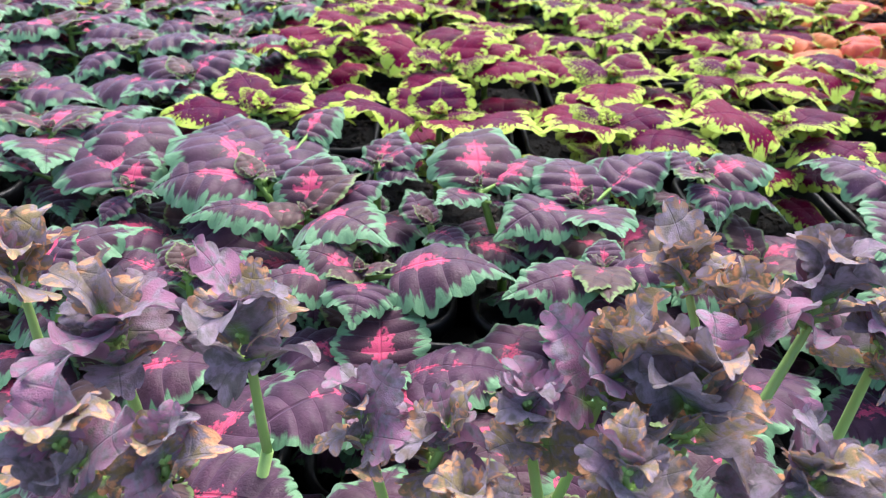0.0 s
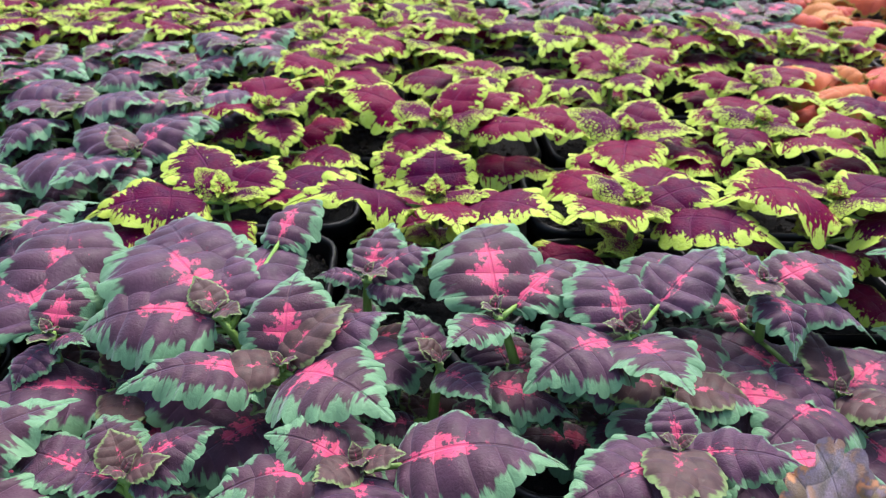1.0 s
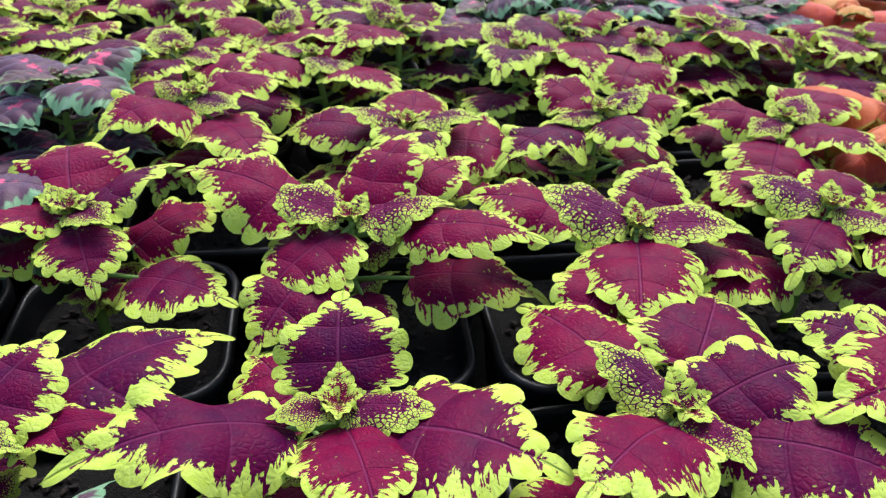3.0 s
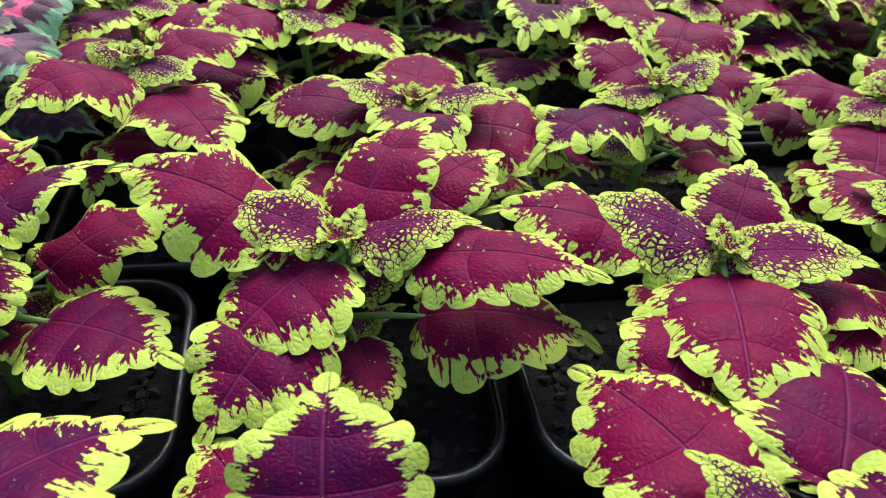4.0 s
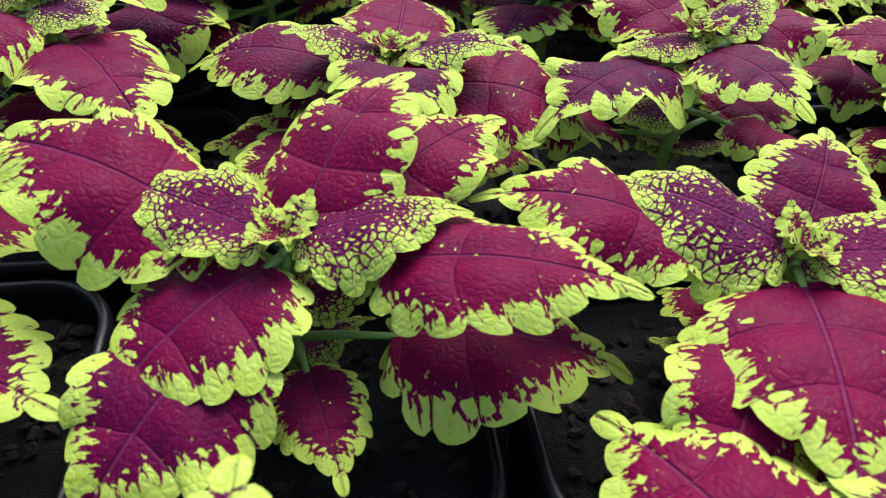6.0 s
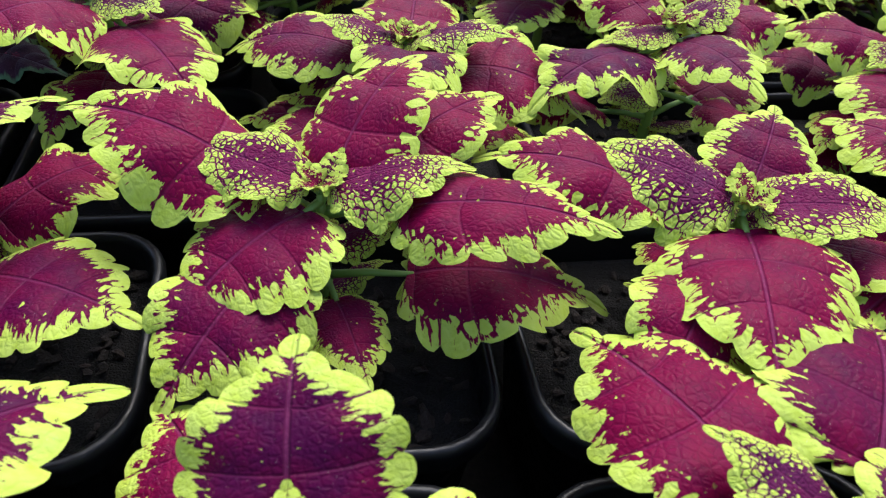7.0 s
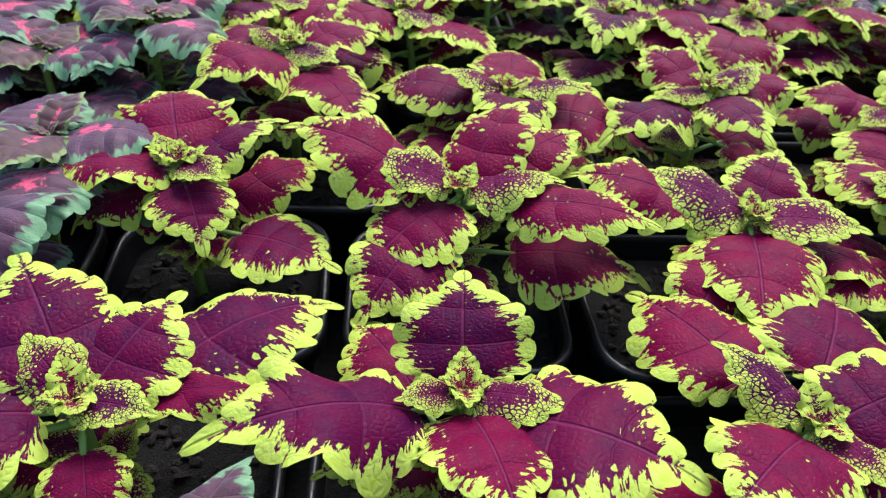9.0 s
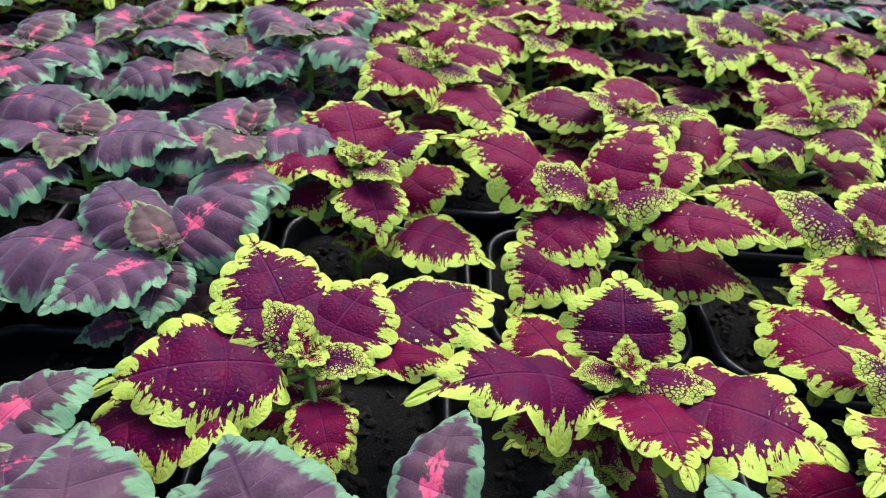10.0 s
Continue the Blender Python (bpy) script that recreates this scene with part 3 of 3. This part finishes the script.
coleus("purple", 0.118, 0.413, 0.148, [
    (0.112, 0.407, 0.151, 0.006, 0.9, 0.05), (0.121, 0.413, 0.153, 0.006, 0.9, 0.05), (0.115, 0.483, 0.145, 0.014, 0.75, 0.08),
    (0.098, 0.389, 0.147, 0.014, 0.8, 0.1), (0.164, 0.454, 0.143, 0.014, 0.6, 0.15), (0.136, 0.411, 0.135, 0.024, 0.6, 0.25),
])
coleus("purple", 0.096, 0.401, 0.132, [
    (0.086, 0.407, 0.136, 0.006, 0.8, 0.05), (0.082, 0.426, 0.135, 0.014, 0.75, 0.1), (0.113, 0.378, 0.128, 0.014, 0.8, 0.1),
    (0.15, 0.385, 0.112, 0.024, 0.65, 0.35),
])
coleus("purple", 0.066, 0.34, 0.141, [
    (0.054, 0.329, 0.143, 0.006, 0.9, 0.05), (0.081, 0.339, 0.143, 0.006, 0.9, 0.05), (0.066, 0.308, 0.134, 0.014, 1.0, 0.06),
    (0.037, 0.348, 0.143, 0.014, 0.9, 0.1), (0.132, 0.338, 0.138, 0.014, 0.78, 0.2), (0.02, 0.328, 0.134, 0.014, 0.75, 0.2),
])
coleus("purple", 0.168, 0.335, 0.151, [
    (0.156, 0.308, 0.154, 0.006, 0.7, 0.05), (0.164, 0.305, 0.152, 0.006, 0.7, 0.05), (0.126, 0.311, 0.148, 0.014, 0.6, 0.05),
    (0.204, 0.324, 0.15, 0.014, 0.6, 0.05), (0.171, 0.358, 0.148, 0.014, 0.8, 0.1), (0.165, 0.303, 0.138, 0.024, 0.8, 0.15),
    (0.241, 0.331, 0.13, 0.024, 0.6, 0.4),
])
coleus("purple", 0.235, 0.427, 0.153, [
    (0.221, 0.411, 0.154, 0.006, 0.9, 0.05), (0.227, 0.455, 0.15, 0.014, 0.7, 0.06), (0.281, 0.439, 0.148, 0.014, 0.8, 0.08),
    (0.237, 0.394, 0.136, 0.014, 0.7, 0.12), (0.273, 0.402, 0.138, 0.024, 0.6, 0.15), (0.246, 0.371, 0.12, 0.04, 0.7, 0.4),
])
coleus("purple", 0.006, 0.411, 0.15, [
    (0.018, 0.404, 0.151, 0.006, 0.8, 0.05), (-0.004, 0.425, 0.154, 0.006, 0.8, 0.05), (-0.047, 0.408, 0.138, 0.014, 0.8, 0.06),
    (-0.043, 0.469, 0.142, 0.014, 0.85, 0.1), (0.001, 0.456, 0.147, 0.014, 0.7, 0.1), (0.038, 0.5, 0.148, 0.024, 0.5, 0.5),
    (0.029, 0.484, 0.14, 0.014, 0.5, 0.1), (-0.035, 0.414, 0.12, 0.024, 0.6, 0.3), (-0.034, 0.486, 0.144, 0.024, 0.75, 0.3),
    (-0.01, 0.477, 0.143, 0.024, 0.7, 0.3),
])
coleus("purple", -0.056, 0.404, 0.145, [
    (-0.058, 0.393, 0.146, 0.006, 0.8, 0.05), (-0.063, 0.384, 0.132, 0.014, 0.75, 0.08), (-0.04, 0.399, 0.14, 0.014, 0.8, 0.08),
    (-0.056, 0.436, 0.148, 0.014, 0.75, 0.1), (-0.044, 0.416, 0.115, 0.04, 0.7, 0.3), (-0.105, 0.474, 0.14, 0.014, 0.7, 0.1), (-0.076, 0.487, 0.145, 0.024, 0.75, 0.25),
])
coleus("purple", -0.007, 0.338, 0.14, [
    (-0.014, 0.35, 0.144, 0.006, 0.9, 0.05), (0.006, 0.342, 0.14, 0.006, 0.9, 0.05), (-0.031, 0.343, 0.132, 0.014, 0.75, 0.1),
    (0.018, 0.36, 0.135, 0.014, 0.7, 0.12), (0.01, 0.338, 0.128, 0.014, 0.7, 0.1), (-0.024, 0.366, 0.135, 0.014, 0.8, 0.2),
    (-0.05, 0.352, 0.135, 0.024, 0.7, 0.3),
])
coleus("purple", 0.064, 0.448, 0.143, [
    (0.073, 0.438, 0.146, 0.006, 0.8, 0.05), (0.041, 0.449, 0.138, 0.014, 0.6, 0.08), (0.075, 0.486, 0.145, 0.014, 0.7, 0.1),
    (0.098, 0.461, 0.145, 0.014, 0.6, 0.06), (0.089, 0.436, 0.136, 0.014, 0.75, 0.1),
])
coleus("purple", 0.078, 0.295, 0.122, [
    (0.076, 0.333, 0.133, 0.014, 1.0, 0.12), (0.088, 0.282, 0.126, 0.014, 0.9, 0.05), (0.031, 0.333, 0.105, 0.024, 0.8, 0.25),
    (0.135, 0.294, 0.12, 0.014, 0.8, 0.1), (0.031, 0.261, 0.115, 0.014, 0.8, 0.15), (0.115, 0.296, 0.125, 0.014, 0.9, 0.2),
])
coleus("purple", -0.047, 0.302, 0.16, [
    (-0.004, 0.289, 0.162, 0.014, 0.5, 0.05), (-0.039, 0.321, 0.165, 0.014, 0.5, 0.05), (-0.037, 0.286, 0.148, 0.014, 0.7, 0.1),
    (-0.065, 0.297, 0.15, 0.014, 0.7, 0.1),
])
coleus("purple", -0.106, 0.473, 0.146, [
    (-0.099, 0.469, 0.149, 0.006, 0.8, 0.05), (-0.076, 0.51, 0.144, 0.014, 0.75, 0.08), (-0.083, 0.481, 0.14, 0.014, 0.8, 0.08),
    (-0.119, 0.495, 0.145, 0.014, 0.8, 0.1), (-0.09, 0.463, 0.135, 0.014, 0.8, 0.1),
])

# ---- the rest of the blocks ----
TAKEN = []
for ob in list(scene.objects):
    if ob.parent is None and ob.name.startswith(("burgundy_coleus", "purple_coleus")):
        TAKEN.append(min(POTS, key=lambda p: (p[0] - ob.location.x) ** 2 + (p[1] - ob.location.y) ** 2))


def kind_at(x, y):
    if y < 0.47:
        return "purple"
    if y > 0.65 and x > 0.455 + 0.3 * (y - 0.70):
        return "orange"
    if y > 0.90 and x > 0.17:
        return "purple"
    if x < -0.05 and y < 0.82:
        return "purple"
    return "burgundy"


for k, (px, py) in enumerate(POTS):
    if (px, py) in TAKEN or py < 0.15:
        continue
    r = random.Random(900 + k)
    kind = kind_at(px, py)
    pair = kind == "purple" or (kind == "burgundy" and 0.78 < py < 0.95)
    for shoot in range(2 if pair else 1):
        wild(kind, px + r.uniform(-0.02, 0.02) + (0.028 * (shoot * 2 - 1) if pair else 0), py + r.uniform(-0.015, 0.015) + (0.025 if shoot else 0), (0.145 if py > 0.25 else 0.118) + r.uniform(-0.006, 0.008), 900 + 7 * k + shoot, py < 0.8)

# the same rows go on to both sides: joined growth
def joined_growth(kind, spots):
    r = random.Random(77)
    verts, faces, uvs, margins = [], [], [], []
    source = []
    for me in BLADES[kind, "big", False]:
        co = np.empty(len(me.vertices) * 3, dtype=np.float32)
        me.vertices.foreach_get("co", co)
        fv = np.empty(len(me.polygons) * 4, dtype=np.int32)
        me.polygons.foreach_get("vertices", fv)
        layers = []
        for name in ("blade", "margin"):
            uv = np.empty(len(me.loops) * 2, dtype=np.float32)
            me.uv_layers[name].data.foreach_get("uv", uv)
            layers.append(uv)
        source.append((co.reshape(-1, 3), fv.reshape(-1, 4), layers))
    count = 0
    for x, y in spots:
        for k in range(16):
            co, fv, layers = r.choice(source)
            t, drop, d = r.uniform(0, 6.3), r.uniform(0.0, 0.04), r.uniform(0.03, 0.065)
            foot = Vector((x + math.cos(t) * 0.01, y + math.sin(t) * 0.01, 0.140 - drop))
            m = leaf_pose(foot, foot + Vector((math.cos(t) * d, math.sin(t) * d, r.uniform(-0.004, 0.012))), r.uniform(0.75, 1.0))
            a = np.array(m)
            verts.append(co @ a[:3, :3].T + a[:3, 3])
            faces.append(fv + count)
            uvs.append(layers[0])
            margins.append(layers[1])
            count += len(co)
    me = bpy.data.meshes.new(kind + "_growth")
    me.from_pydata(np.concatenate(verts).tolist(), [], np.concatenate(faces).tolist())
    for name, values in (("blade", uvs), ("margin", margins)):
        me.uv_layers.new(name=name).data.foreach_set("uv", np.concatenate(values))
    me.polygons.foreach_set("use_smooth", [True] * len(me.polygons))
    me.materials.append(BLADES[kind, "big", False][0].materials[0])
    tagged(new(kind + "_growth", me), "dense " + kind + " coleus foliage over the outer pots", "foliage", kind="stuff")


for kind in ("burgundy", "purple", "orange"):
    chosen = [p for p in OUTER if kind_at(*p) == kind]
    if chosen:
        joined_growth(kind, chosen)

# low purple growth between the front rows
for k, (px, py) in enumerate(POTS):
    if 0.25 < py < 0.45 and -0.1 < px < 0.34:
        wild("purple", px + 0.02 * (-1) ** k, py - 0.022, 0.124, 2500 + k, True)

# ---- tall frilled shoots in front ----


def frilled(heads, fork, seed):
    """A tall plant whose stem parts at the fork, each branch ending in a head of ruffled leaves; heads: place, whorls, size."""
    r = random.Random(seed)
    fork = Vector(fork)
    px, py = min(POTS, key=lambda p: (p[0] - fork.x) ** 2 + (p[1] - fork.y) ** 2)
    here = Vector((px + max(-0.03, min(0.03, fork.x - px)), py + max(-0.03, min(0.03, fork.y - py)), SOIL_Z))
    root = tagged(new("frilled_coleus"), LABELS["frilled"], "plant", "frilled coleus shoots")
    root.location = here
    joint = fork - here
    bm = bmesh.new()
    tube(bm, [(0, 0, -0.004), joint * 0.5 + Vector((0.001, 0, 0)), joint], [0.0022, 0.0021, 0.0020])
    part("stem", bm, BRIGHT_STEM, root)
    for x, y, z, whorls, size in heads:
        top = Vector((x, y, z)) - here
        reach = top - joint
        way = [joint + Vector((reach.x * k ** 0.8, reach.y * k ** 0.8, reach.z * k)) for k in (0.0, 0.25, 0.5, 0.75, 1.0)]
        way[0] = joint - Vector((0, 0, 0.002))
        bm = bmesh.new()
        tube(bm, way, [0.0017, 0.0017, 0.0016, 0.0014, 0.0008])
        part("branch", bm, BRIGHT_STEM, root)
        for w in range(whorls):
            turn = r.uniform(0, 3)
            for k in range(4):
                t = turn + k * math.pi * 0.5 + r.uniform(-0.35, 0.35)
                start = top.lerp(joint, min(0.7, (w * 0.0075 + r.uniform(0, 0.003)) / max(reach.length, 0.02)))
                d = size * (0.6, 0.95, 1.15, 1.2)[min(w, 3)] * r.uniform(0.8, 1.2)
                end = start + Vector((math.cos(t) * d, math.sin(t) * d, d * (1.3, 0.75, 0.3, 0.05)[min(w, 3)] + r.uniform(-0.003, 0.004)))
                foot = start.lerp(end, 0.12)
                bs = bmesh.new()
                tube(bs, [start, foot, start.lerp(end, 0.22)], [0.0011, 0.0009, 0.0006], 6)
                part("leaf_stalk", bs, BRIGHT_STEM, root)
                ob = new("leaf", r.choice(BLADES["frilled", "big", True]))
                ob.parent = root
                ob.matrix_basis = leaf_pose(foot, end, r.uniform(0.8, 1.1), r.uniform(-50, 50))


frilled([(0.008, 0.240, 0.184, 3, 0.018)], (0.010, 0.243, 0.140), 300)
frilled([(0.044, 0.245, 0.184, 3, 0.018)], (0.046, 0.246, 0.130), 301)
frilled([(0.013, 0.199, 0.180, 3, 0.016), (0.036, 0.200, 0.176, 2, 0.013)], (0.028, 0.205, 0.125), 302)
frilled([(0.079, 0.226, 0.166, 3, 0.012), (0.103, 0.222, 0.166, 3, 0.013)], (0.088, 0.226, 0.118), 303)
frilled([(0.123, 0.225, 0.173, 3, 0.014), (0.147, 0.232, 0.184, 3, 0.018)], (0.134, 0.230, 0.120), 304)
frilled([(0.175, 0.273, 0.189, 2, 0.016), (0.187, 0.250, 0.187, 2, 0.015), (0.220, 0.266, 0.190, 3, 0.018)], (0.190, 0.240, 0.142), 305)
frilled([(0.168, 0.224, 0.182, 3, 0.018), (0.144, 0.200, 0.176, 3, 0.014)], (0.160, 0.214, 0.120), 306)
frilled([(0.189, 0.200, 0.177, 3, 0.015), (0.106, 0.200, 0.162, 2, 0.012)], (0.170, 0.200, 0.115), 307)
frilled([(-0.034, 0.272, 0.180, 2, 0.020)], (-0.036, 0.275, 0.120), 308)
frilled([(0.232, 0.252, 0.182, 3, 0.016)], (0.232, 0.255, 0.125), 309)
